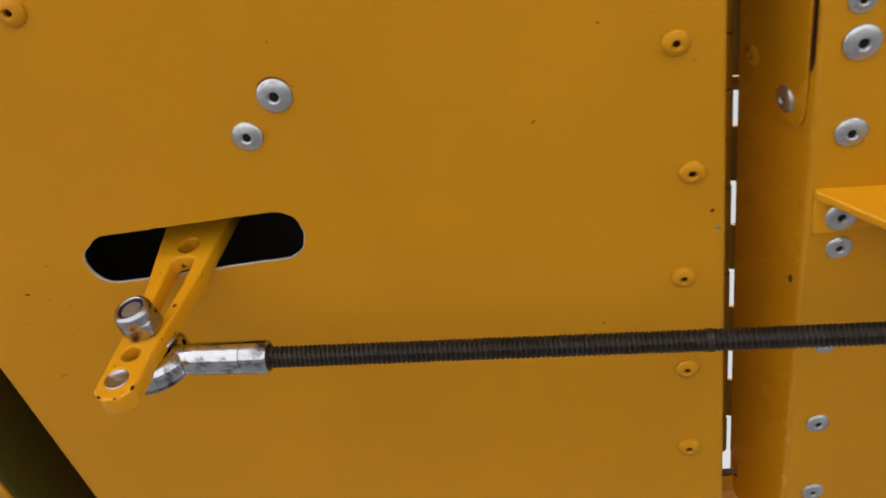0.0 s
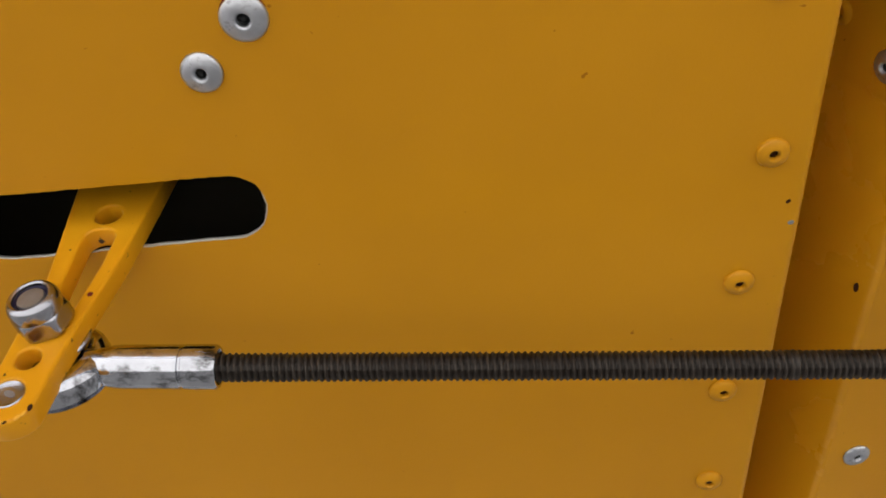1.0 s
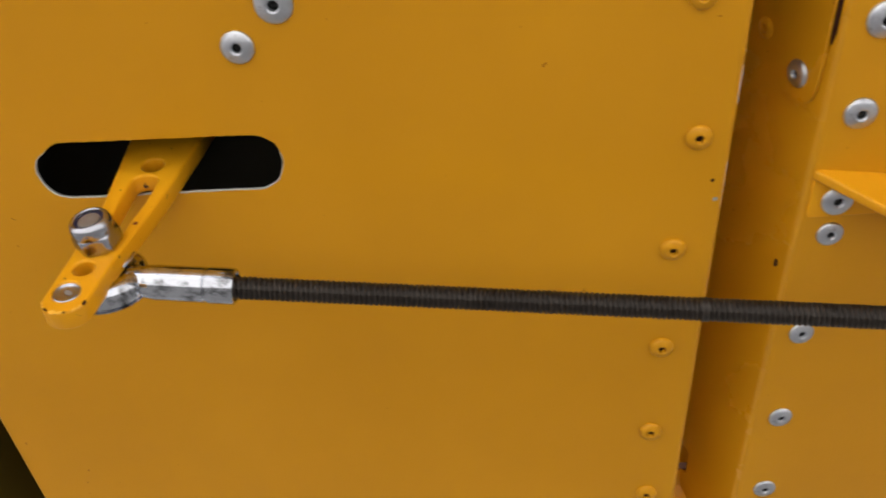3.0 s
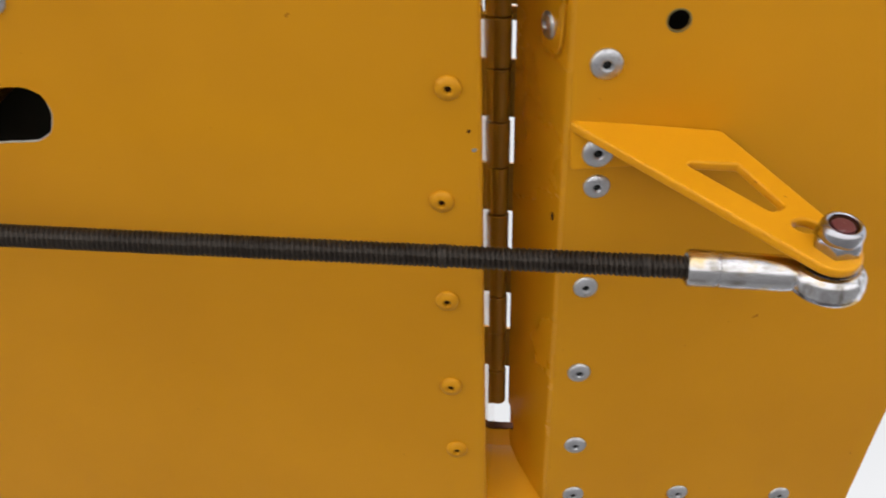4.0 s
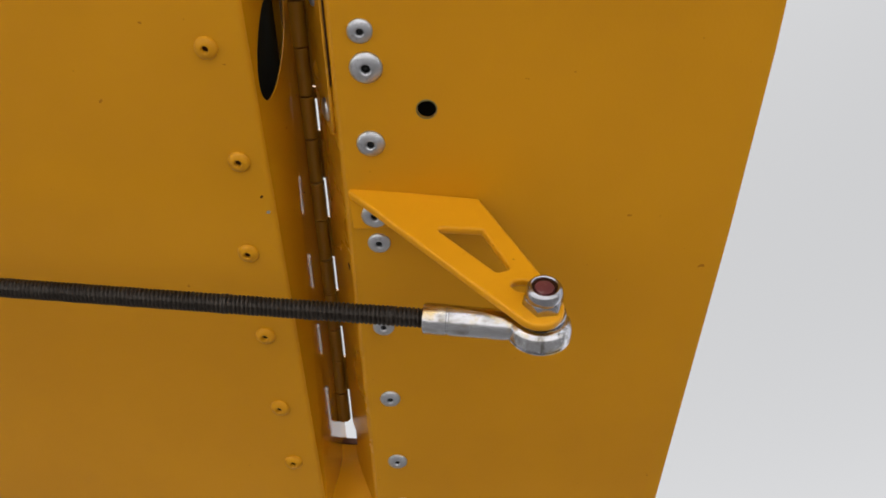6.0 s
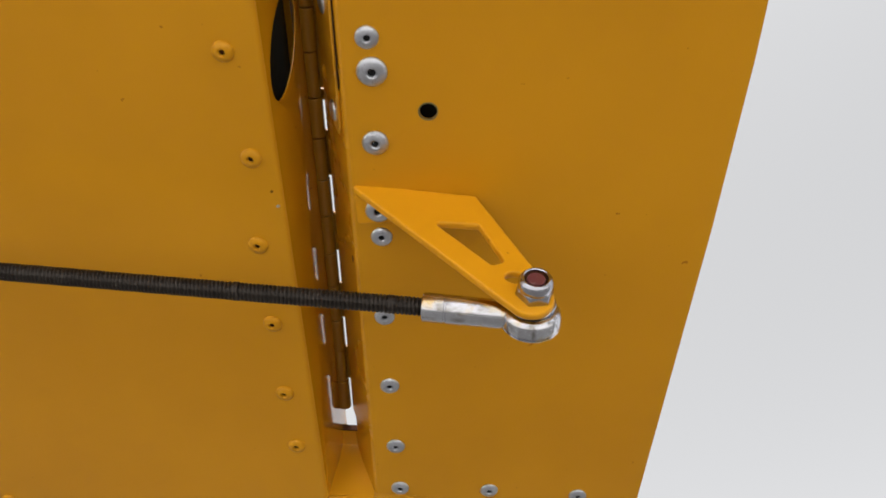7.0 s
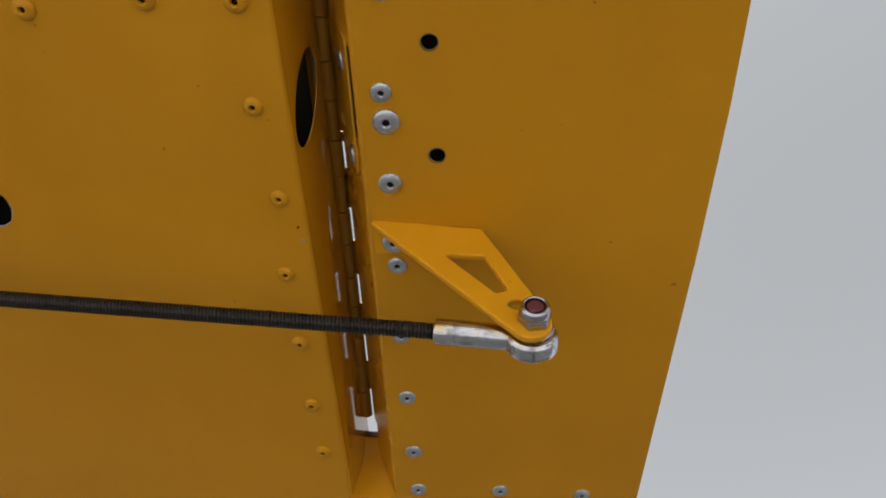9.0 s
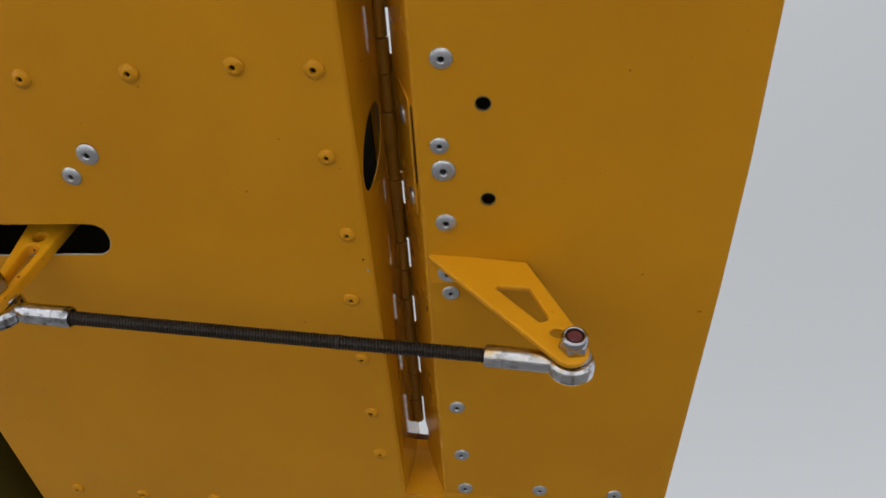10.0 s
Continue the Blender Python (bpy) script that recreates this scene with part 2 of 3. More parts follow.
bounce = new("pavement", mesh_of("pavement", plate([[(c.x, c.y) for c in corners]], 0.02), paving("pale_bounce_ground", (0.50, 0.49, 0.47), (0.62, 0.61, 0.59), 60.0)))
bounce.location.z = -0.012
tagged(bounce, "unseen pale ground added to bounce light onto the tail", "pavement", kind="structure")

# ---- elevator ----
elevator = thing("elevator", "yellow painted sheet-metal elevator with a slot and blind rivets", "elevator", (-0.1, 0, Z))
a, b = Vector((-0.1600, -0.0250)), Vector((-0.1096, -0.0273))
slot = []
for i in range(15):
    t = math.pi * (0.5 + i / 14) - 0.045
    wob = 0.00015 * math.sin(5 * t) + {8: 0.0002, 9: 0.0004, 10: 0.0007, 11: 0.0009, 12: 0.0008, 13: 0.0004}.get(i, 0)
    slot.append((a.x + (0.0084 - wob) * math.cos(t), a.y + (0.0084 - wob) * math.sin(t)))
for i in range(15):
    t = math.pi * (-0.5 + i / 14) - 0.045
    r = 0.0080 + 0.0007 * max(0, 1 - abs(i - 4) / 5)
    slot.append((b.x + r * math.cos(t), b.y + r * math.sin(t)))
rough = random.Random(7)
worn = []
for (x, y), (qx, qy) in zip(slot, slot[1:] + slot[:1]):
    steps = max(1, int(math.hypot(qx - x, qy - y) / 0.0016))
    for k in range(steps):
        worn.append((x + (qx - x) * k / steps + rough.uniform(-1, 1) * 0.00008, y + (qy - y) * k / steps + rough.uniform(-1, 1) * 0.00011))
slot = worn
R = 0.0016
skin = plate([[(nose_x(NEAR), NEAR), (edge_x(NEAR) - R, NEAR), (edge_x(FAR) - R, FAR), (nose_x(FAR), FAR)], slot], 0.0009)
bmesh.ops.translate(skin, verts=skin.verts, vec=(0, 0, Z))
bottom_skin = part("bottom_skin", skin, paint_yellow, elevator)
inner = []
for (x, y), (px, py), (qx, qy) in zip(slot, [slot[-1]] + slot[:-1], slot[1:] + slot[:1]):
    d = Vector((qy - py, px - qx)).normalized() * (rough.uniform(0.00001, 0.00003) if y < -0.031 else rough.uniform(0.00014, 0.00036))
    inner.append((x - d.x, y - d.y))
bm = plate([slot, inner], 0.0009)
bmesh.ops.translate(bm, verts=bm.verts, vec=(0, 0, Z + 0.00004))
part("slot_edge", bm, bare_edge, bottom_skin, "bare filed aluminium edge of the slot")

# rear spar, bent up from the skin, with a lightening hole
ys = [NEAR + (0.1265 - NEAR) * i / 24 for i in range(25)]
rows = [[(edge_x(y) - R + R * math.sin(k * math.pi / 12), y, Z + R - R * math.cos(k * math.pi / 12)) for k in range(7)] for y in ys]
part("bent_edge", strip(rows), paint_yellow, elevator)
bm = plate([[(NEAR, 0), (0.1265, 0), (0.1265, 0.0315), (NEAR, 0.047)], circle(-0.0648, 0.0150, 0.0174, 40, 0.0096, -0.58)], 0.0005)
for v in bm.verts:
    y, h, d = v.co
    lean = 0.0018 + 0.0014 * min(max((0.09 - y) / 0.15, 0), 1)
    v.co = (edge_x(y) + lean * h / 0.03 - d, y, Z + R + h)
bmesh.ops.recalc_face_normals(bm, faces=bm.faces)
part("rear_spar", bm, paint_gloss, elevator, "glossy yellow spar web with a lightening hole")

# front edge with its folded nose
rows = [[(nose_x(y) - R * math.sin(k * math.pi / 12), y, Z + R - R * math.cos(k * math.pi / 12)) for k in range(7)] + [(nose_x(y) - R + 0.004, y, Z + 0.07)] for y in (NEAR, FAR)]
part("nose", strip(rows), paint_yellow, elevator)
# top skin, and added dark sheets that stand in for shade inside
rows = [[(nose_x(y) - R + 0.004, y, Z + 0.0695), (-0.1, y, Z + 0.058), (edge_x(y) - 0.001, y, hinge_z(y) + 0.0018)] for y in (NEAR, 0.1255, FAR)]
part("top_skin", strip(rows), paint_yellow, elevator)
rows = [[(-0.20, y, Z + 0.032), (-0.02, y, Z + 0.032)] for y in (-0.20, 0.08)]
part("shade_sheet", strip(rows), hollow_dark, elevator)
part("shade_wall", box(-0.20, 0.005, -0.106, -0.105, Z + 0.003, Z + 0.033), hollow_dark, elevator)

# unseen cap added to keep light out of the hollow elevator
rows = [[(nose_x(NEAR) - R, NEAR, Z + R), (edge_x(NEAR), NEAR, Z + R)], [(nose_x(NEAR) + 0.002, NEAR, Z + 0.0695), (edge_x(NEAR), NEAR, hinge_z(NEAR) + 0.0018)]]
part("end_cap", strip(rows, 0.0009), paint_yellow, elevator)

# outboard end, behind the tab
out = [(edge_x(0.12) - 0.0015, 0.1260), (0.0277, 0.1256)] + [(x, end_y(x) - 0.0015) for x in (0.030, 0.08, trail_x(0.139) - 0.0030)] + [(trail_x(FAR) - 0.0030, FAR), (edge_x(FAR) - 0.0015, FAR)]
bm = plate([out], 0.0009)
bmesh.ops.subdivide_edges(bm, edges=[e for e in bm.edges if e.calc_length() > 0.05], cuts=1)
for v in bm.verts:
    v.co.z += tab_z(v.co.x) + 0.0010 if v.co.x > 0.0112 else Z + 0.0003
part("outboard_skin", bm, paint_yellow, elevator)
e = edge_x(0.12)
rows = [[(x, y, z) for x in (e - 0.001, e + 0.008, 0.0280)] for y, z in ((0.1262, Z + 0.001), (0.1242, Z + 0.010), (0.1232, Z + 0.020), (0.1205, Z + 0.0255), (0.1180, hinge_z(0.11) - 0.0036), (0.1135, hinge_z(0.11) - 0.0030))]
part("end_rib", strip(rows), paint_hinge, elevator)
# dark brown band along the pocket's lip
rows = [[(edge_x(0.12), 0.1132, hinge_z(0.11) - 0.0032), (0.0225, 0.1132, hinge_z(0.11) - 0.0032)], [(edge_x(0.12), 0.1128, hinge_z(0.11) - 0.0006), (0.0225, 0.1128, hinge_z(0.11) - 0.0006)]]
part("rib_flange", strip(rows, 0.0008), dark_brown, elevator, "dark brown flange edge")
# sheet added behind the lightening hole, shade put into its colour
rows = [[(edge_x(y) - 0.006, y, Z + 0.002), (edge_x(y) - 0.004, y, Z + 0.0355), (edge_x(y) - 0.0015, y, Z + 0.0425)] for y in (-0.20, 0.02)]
part("shade_liner", strip(rows), hollow_dark, elevator)
rows = [[(edge_x(0.12) - 0.002, y, hinge_z(0.11) + 0.0018), (0.13, y, tab_z(0.13) + 0.002)] for y in (0.1135, FAR)]
rows[0][1] = (0.13, 0.139, tab_z(0.13) + 0.002)
part("outboard_top_skin", strip(rows), paint_yellow, elevator)

# ---- trim tab ----
tab = thing("trim_tab", "yellow painted trim tab with bare aluminium blind rivets", "trim tab", (0.09, 0, Z))
ys = [NEAR, -0.12, -0.06, 0.0]
outline = [(tab_x(y) + 0.0015, y) for y in ys] + [(tab_x(0.1245) + 0.0015, 0.1245), (0.080, end_y(0.080)), (trail_x(0.138), end_y(trail_x(0.138)))] + [(trail_x(y), y) for y in reversed(ys)]
bm = plate([outline, circle(0.0598, -0.0886, 0.0027), circle(0.0594, -0.0475, 0.0027)], 0.0008)
for v in bm.verts:
    v.co.z += tab_z(v.co.x)
tab_skin = part("bottom_skin", bm, paint_yellow, tab)
for x, y in ((0.0598, -0.0886), (0.0594, -0.0475)):
    bm = plate([circle(x, y, 0.0031), circle(x, y, 0.0027)], 0.0006)
    for v in bm.verts:
        v.co.z += tab_z(v.co.x) - 0.00015
    part("hole_edge", bm, rim_grey, tab_skin, "greyish worn rim round an open rivet hole")
ys = [NEAR + (0.0990 - NEAR) * i / 24 for i in range(25)] + [0.1018, 0.1030, 0.1125, 0.1132, 0.1180, 0.1245]
rows = []
for y in ys:
    x0, z0 = tab_x(y), tab_z(tab_x(y) + 0.0015)
    top = Vector((slit_x(y) + 0.0001, y, hinge_z(y) - 0.0020))
    lip = 0.84 if 0.1025 < y < 0.113 else 1.0
    row = [(x0 + 0.0016, y, z0), (x0 + 0.0008, y, z0 + 0.0002), (x0 + 0.0001, y, z0 + 0.0008), (x0 - 0.0003, y, z0 + 0.0017)]
    lo = Vector(row[-1])
    rows.append(row + [tuple(lo.lerp(top, lip * k / 4)) for k in (1, 2, 3, 4)])
part("front_spar", strip(rows), paint_hinge, tab)
rows = [[(slit_x(y) + 0.0009, y, hinge_z(y) + 0.0016), (trail_x(y) - 0.0008, y, tab_z(trail_x(y)) + 0.0006)] for y in (NEAR, -0.12, -0.06, 0.0, 0.1225)]
rows[-1][1] = (trail_x(0.138), end_y(trail_x(0.138)), tab_z(trail_x(0.138)) + 0.0006)
part("top_skin", strip(rows), paint_yellow, tab)
# dark sheet added above the tab's open holes in place of shade
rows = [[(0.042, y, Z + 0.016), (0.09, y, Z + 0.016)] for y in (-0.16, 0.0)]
part("shade_sheet", strip(rows), hollow_dark, tab)
rows = [[(tab_x(0.1245) + 0.001, 0.1242, tab_z(0.032) + 0.0005), (trail_x(0.138) - 0.001, end_y(0.1335), tab_z(0.133) + 0.0005)], [(0.020, 0.1225, hinge_z(0.12)), (trail_x(0.138) - 0.001, end_y(0.1335), tab_z(0.133) + 0.0008)]]
part("end_rib", strip(rows), paint_yellow, tab)

# unseen cap added to close the tab's near end against light
rows = [[(tab_x(NEAR), NEAR, tab_z(tab_x(NEAR)) + 0.001), (trail_x(NEAR) - 0.002, NEAR, tab_z(trail_x(NEAR)) + 0.0002)], [(slit_x(NEAR) + 0.002, NEAR, hinge_z(NEAR)), (trail_x(NEAR) - 0.002, NEAR, tab_z(trail_x(NEAR)) + 0.0006)]]
part("end_cap", strip(rows, 0.0009), paint_yellow, tab)

# doubler plate on the tab's front spar, with a rounded corner and a dark open seam
def on_spar(y, k, off):
    lo = Vector((tab_x(y) - 0.0003, y, tab_z(tab_x(y)) + 0.0017))
    hi = Vector((slit_x(y) + 0.0009, y, hinge_z(y) - 0.0004))
    d = hi - lo
    side = Vector((-d.z, 0, d.x)).normalized()
    return lo + d * k + side * off
bm = plate([[(-0.0900, 0.06), (-0.0885, 0.035), (-0.0460, 0.035), (-0.0420, 0.05), (-0.0395, 0.08), (-0.0383, 0.13), (-0.0383, 0.60), (-0.0395, 0.64), (-0.0900, 0.64)]], 0.0012)
for v in bm.verts:
    v.co = on_spar(v.co.x, v.co.y, v.co.z)
bmesh.ops.recalc_face_normals(bm, faces=bm.faces)
part("doubler_plate", bm, paint_hinge, tab)
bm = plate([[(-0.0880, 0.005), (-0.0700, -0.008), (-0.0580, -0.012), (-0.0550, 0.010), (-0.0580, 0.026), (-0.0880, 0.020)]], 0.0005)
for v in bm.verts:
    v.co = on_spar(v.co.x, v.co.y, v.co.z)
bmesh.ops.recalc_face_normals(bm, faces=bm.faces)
part("open_seam", bm, dark_brown, tab, "dark open seam beside the doubler plate")


# ---- blind rivets ----
def rivet_mesh(name, r, painted):
    h = r * (0.50 if painted else 0.36)
    prof = [(r, 0.0), (r * 1.0, h * 0.24), (r * 0.95, h * 0.44), (r * 0.86, h * 0.62), (r * 0.66, h * 0.84), (r * 0.52, h * 0.94), (r * 0.44, h * 1.0), (r * 0.38, h * 1.0), (r * 0.33, h * 0.92), (r * 0.29, h * 0.80), (r * 0.26, h * 0.40)]
    bm = lathe(prof, 28)
    bm2 = lathe([(r * 0.27, h * 0.42), (r * 0.20, h * 0.12), (r * 0.14, h * 0.20), (r * 0.10, h * 0.50), (0, h * 0.55)], 14)
    me2 = bpy.data.meshes.new("tmp")
    bm2.to_mesh(me2)
    bm2.free()
    count = len(bm.faces)
    bm.from_mesh(me2)
    bpy.data.meshes.remove(me2)
    bm.faces.ensure_lookup_table()
    for f in bm.faces[count:]:
        f.material_index = 1
    return mesh_of(name, bm, [paint_yellow if painted else aluminium, dark_brown if painted else mandrel])


yellow_rivet = rivet_mesh("painted_rivet", 0.0034, True)
yellow_wide = rivet_mesh("painted_rivet", 0.0039, True)
small_rivet = rivet_mesh("bare_rivet", 0.0036, False)
mid_rivet = rivet_mesh("bare_rivet", 0.0042, False)
large_rivet = rivet_mesh("bare_rivet", 0.0047, False)
down = Vector((0, 0, -1))
tab_down = Vector((SLOPE, 0, -1)).normalized()


def set_rivet(me, x, y, parent, z=None, aft=False, tilt=0.0):
    n = tab_down if aft else down
    x, y = (x - 0.0002, y - 0.0004) if 'painted' in me.name else (x, y)
    z = z if z is not None else (tab_z(x) if aft else Z)
    m = axis_pose((x, y, z), n + Vector((0.03 * math.sin(900 * x + 70 * y) + tilt, 0.03 * math.cos(700 * y), 0)), (0, 1, 0))
    child("rivet", me, parent, "", m @ pose(0, 0, 0, 0, 0, (x * 99991) % 360))


for x, y in ((0.0005, -0.0693), (0.0033, -0.0334), (0.0002, 0.0), (0.0001, 0.0341), (-0.0002, 0.0678), (0.0006, 0.0958)):
    set_rivet(yellow_rivet, x, y, elevator)
for x, y in ((0.0017, -0.1055), (-0.0281, -0.1067), (-0.0694, -0.1042), (-0.1139, -0.1021), (-0.1560, -0.0997)):
    set_rivet(yellow_wide, x, y, elevator)
for x, y in ((-0.1729, 0.1411), (-0.1349, 0.1412), (-0.0945, 0.1402), (-0.0565, 0.1389), (-0.0180, 0.1372)):
    set_rivet(yellow_rivet, x, y, elevator)
for x, y in ((0.0203, 0.1348), (0.0575, 0.1352), (0.0912, 0.1368)):
    set_rivet(yellow_rivet, x, y, elevator, aft=True)
for x, y in ((-0.0979, -0.0695), (-0.1082, -0.0591)):
    set_rivet(large_rivet if x > -0.1 else mid_rivet, x, y, elevator)
for x, y, me in ((0.0463, -0.1072, mid_rivet), (0.0428, -0.0722, small_rivet), (0.0434, -0.0614, large_rivet), (0.0424, -0.0374, mid_rivet), (0.0415, -0.0020, small_rivet),
                 (0.0398, 0.0320, small_rivet), (0.0391, 0.0652, small_rivet), (0.0390, 0.0973, small_rivet), (0.0390, 0.1215, small_rivet), (0.0750, 0.1244, small_rivet), (0.1109, 0.1292, small_rivet)):
    set_rivet(me, x, y, tab, aft=True)
for y, k, me in ((-0.0445, 0.27, small_rivet), (-0.0780, 0.45, small_rivet), (-0.0505, 0.78, yellow_rivet)):
    n = on_spar(y, k, 0.002) - on_spar(y, k, 0)
    child("rivet", me, tab, "", axis_pose(on_spar(y, k, 0.0012 if k < 0.6 else 0.0), n, (0, 1, 0)))
bm = plate([circle(-0.0979, -0.0703, 0.0045, 24, 0.0042)], 0.0004)
bmesh.ops.translate(bm, verts=bm.verts, vec=(0, 0, Z - 0.00014))
part("sealant", bm, rust_red, elevator, "dark red sealant squeezed out under a rivet")
for x, y, r, mat in ((0.0079, -0.0215, 0.0006, dark_brown), (0.0092, -0.0160, 0.0007, aluminium)):
    bm = plate([circle(x, y, r, 10, r * 0.7, x * 300)], 0.0002)
    bmesh.ops.translate(bm, verts=bm.verts, vec=(0, 0, Z - 0.00015))
    part("paint_chip", bm, mat, elevator)
for x, y, size, a in ((-0.1908, -0.0158, 0.0009, 0.05), (-0.1850, -0.0131, 0.0006, -0.3), (-0.1932, 0.0170, 0.0010, -0.15), (-0.1622, -0.0063, 0.0007, 0.1), (-0.1760, 0.0219, 0.0006, 0.3), (-0.1802, -0.0252, 0.0007, 0.2), (-0.1790, -0.0102, 0.0006, 0.5)):
    bm = plate([circle(x, y, size, 10, size * 0.25, a)], 0.0002)
    bmesh.ops.translate(bm, verts=bm.verts, vec=(0, 0, Z - 0.00012))
    part("scratch", bm, dark_brown if size == 0.0009 else smudge_brown, elevator)
bm = plate([circle(0.0095, 0.085, 0.0013, 10, 0.022)], 0.0003)
for v in bm.verts:
    v.co = on_spar(v.co.x, v.co.y, v.co.z)
bmesh.ops.recalc_face_normals(bm, faces=bm.faces)
part("paint_chip", bm, dark_brown, tab)

# ---- piano hinge ----
hinge = thing("piano_hinge", "yellow-brown piano hinge, the recess's darkness put into its colour, with open gaps beside its knuckles", "hinge", (0.0145, 0, 1.3335))
PITCH, OPEN0, OPEN = 0.0315, -0.1020, 0.0150
def knuckle_x(y): return slit_x(y) - 0.0037
ends = []
y = OPEN0 - 9 * PITCH
while y < 0.1:
    ends += [(y, y + OPEN), (y + OPEN, y + PITCH)]
    y += PITCH
for i, (y0, y1) in enumerate(ends):
    if y0 < NEAR:
        continue
    y1 = min(y1, 0.1025)
    if y1 - y0 < 0.001:
        continue
    wide = i % 2 == 0
    r = 0.0027 if wide else 0.0024
    n = 0.00025
    bm = lathe([(0, n), (r * 0.5, n), (r * 0.92, n), (r, n + 0.0002), (r, y1 - y0 - n - 0.0002), (r * 0.92, y1 - y0 - n), (0, y1 - y0 - n)], 18)
    along = Vector((knuckle_x(y1) - knuckle_x(y0), y1 - y0, hinge_z(y1) - hinge_z(y0)))
    part("knuckle", bm, paint_recess, hinge, "", axis_pose((knuckle_x(y0), y0, hinge_z(y0) - 0.0006), along))
    first = abs(y0 - (OPEN0 + 2 * PITCH)) < 0.002
    closed = not wide or abs(y0 - (OPEN0 + PITCH)) < 0.002 or y0 < OPEN0 - 0.005
    leaves = [(y0, y1)] if closed else ([(y0, y0 + 0.0017), (y1 - 0.0014, y1)] if first else [])
    if not wide and abs(y1 - (OPEN0 + 2 * PITCH)) < 0.002:
        leaves = [(y0, y1 - 0.0028), (y1 - 0.0018, y1)]
    if abs(y0 - OPEN0) < 0.002:
        leaves = [(y1 - 0.0070, y1)]
    if abs(y1 - OPEN0) < 0.002:
        leaves = [(y0, y1 - 0.0110)]
    for p0, p1 in leaves:
        rows = [[(knuckle_x(q), q, hinge_z(q) + 0.0018), (slit_x(q) + 0.0030, q, hinge_z(q) + 0.0004)] for q in (p0, p1)]
        part("tab_leaf", strip(rows, 0.0010), paint_recess, hinge)
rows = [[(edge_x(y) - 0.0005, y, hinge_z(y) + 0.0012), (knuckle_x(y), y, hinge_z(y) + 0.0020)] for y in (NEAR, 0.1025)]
part("elevator_leaf", strip(rows, 0.0010), paint_recess, hinge)
bm = lathe([(0, 0), (0.0009, 0), (0.0009, 0.0025), (0.0006, 0.003), (0, 0.003)], 12)
part("hinge_pin", bm, chrome, hinge, "steel hinge pin end", axis_pose((knuckle_x(0.1), 0.1, hinge_z(0.1)), (0, 1, 0)))

# ---- control horn on the tab ----
horn = thing("control_horn", "yellow sheet-metal control horn with a cut-out, riveted to the tab, extra front light put into its paint", "control horn", (0.036, -0.02, 1.3035))
def tilted(origin, chord, tilt):
    """A sheet's frame: along the chord, down the sheet, and into it."""
    u = Vector(chord).normalized()
    v = Vector((0, tilt, -1))
    v = (v - u * u.dot(v)).normalized()
    m = Matrix((u, v, u.cross(v))).transposed().to_4x4()
    m.translation = origin
    return m
mm = 0.001
tip = [(58.0 + 7.3 * math.cos(radians(t)), 35.3 + 7.1 * math.sin(radians(t))) for t in range(-34, 130, 12)]
outline = rounded([(-2.6, -0.6), (-0.6, -2.3), (37.3, -5.0)] + tip, [0.8, 1.6, 0.5] + [0] * len(tip))
outline = [(x * mm, y * mm) for x, y in outline]
cut = [(x * mm, y * mm) for x, y in rounded([(25.6, 10.2), (39.9, 8.4), (49.6, 22.6), (45.6, 24.9)], [0.9, 0.8, 1.6, 1.6])]
gap = circle(53.4 * mm, 28.6 * mm, 3.5 * mm, 16, 2.2 * mm, -0.1)
m = tilted((0.0362, -0.0217, 1.3030), (1, 0.146, 0), 0.17)
sheet = part("web", plate([outline, cut, gap], 0.0028, 0.0007), paint_horn_lit, horn, "", m)
bm = plate([rounded([(0.0342, -0.0214), (0.0600, -0.0176), (0.0600, -0.0078), (0.0342, -0.0078)], [0, 0.001, 0.0015, 0.001])], 0.0010, 0.0003)
for v in bm.verts:
    v.co.z += tab_z(v.co.x) - 0.0006
part("flange", bm, paint_horn_lit, horn, "flat riveted foot of the horn")
set_rivet(mid_rivet, 0.0413, -0.0127, horn, tab_z(0.0416) - 0.0006, True)

# ---- servo arm ----
arm = thing("servo_arm", "chipped yellow metal servo arm coming out of the slot", "servo arm", (-0.136, -0.02, 1.281))
left = [(-15.2, -55), (-14.1, -38.8), (-11.1, -5.3), (-11.8, 13.3), (-12.6, 30.4)]
low = [(-7.2 + 5.5 * math.cos(radians(t)), 31.6 + 5.4 * math.sin(radians(t))) for t in range(172, 5, -14)]
right = [(-1.6, 30.0), (-0.6, 15.9), (1.4, 1.7), (3.45, -13.8), (5.25, -35.7), (6.6, -55)]
SWING, SHORT = -0.033, 0.863
def swung(p): return ((p[0] + SWING * p[1] + 0.54) * mm, SHORT * p[1] * mm)
outline = [swung(p) for p in left + low + right]
cut = [swung(p) for p in rounded([(-7.2, -22.8), (-0.2, -22.8), (-0.6, -10.0), (-2.6, 5.6), (-7.2, 5.6)], [2.8, 2.8, 3, 1.6, 1.6])]
hole_c = circle(*swung((-7.9, 28.6)), 3.2 * mm, 22)
hole_a, hole_b = circle(*swung((-3.9, -28.5)), 3.0 * mm, 22), circle(*swung((-7.0, 19.2)), 2.5 * mm, 22)
m = tilted((-0.136, -0.0213, 1.2809), (1, 0, 0), 0.11)
bar = part("bar", plate([outline, cut, hole_a, hole_b, hole_c], 0.0054, 0.0007), paint_worn_lit, arm, "", m)
bm = lathe([(0.0033, 0.004), (0.0033, 0.0004), (0.0030, 0.0002), (0.0024, 0.0005), (0.0014, 0.0006), (0, 0.0005)], 22)
plug = part("plug", bm, nut_plating, arm, "bare metal plug in the arm's end hole", m @ Matrix.Translation((*swung((-7.9, 28.6)), 0)))
bm = plate([circle(0, 0, 0.0012, 14, 0.0007, 0.5)], 0.0003)
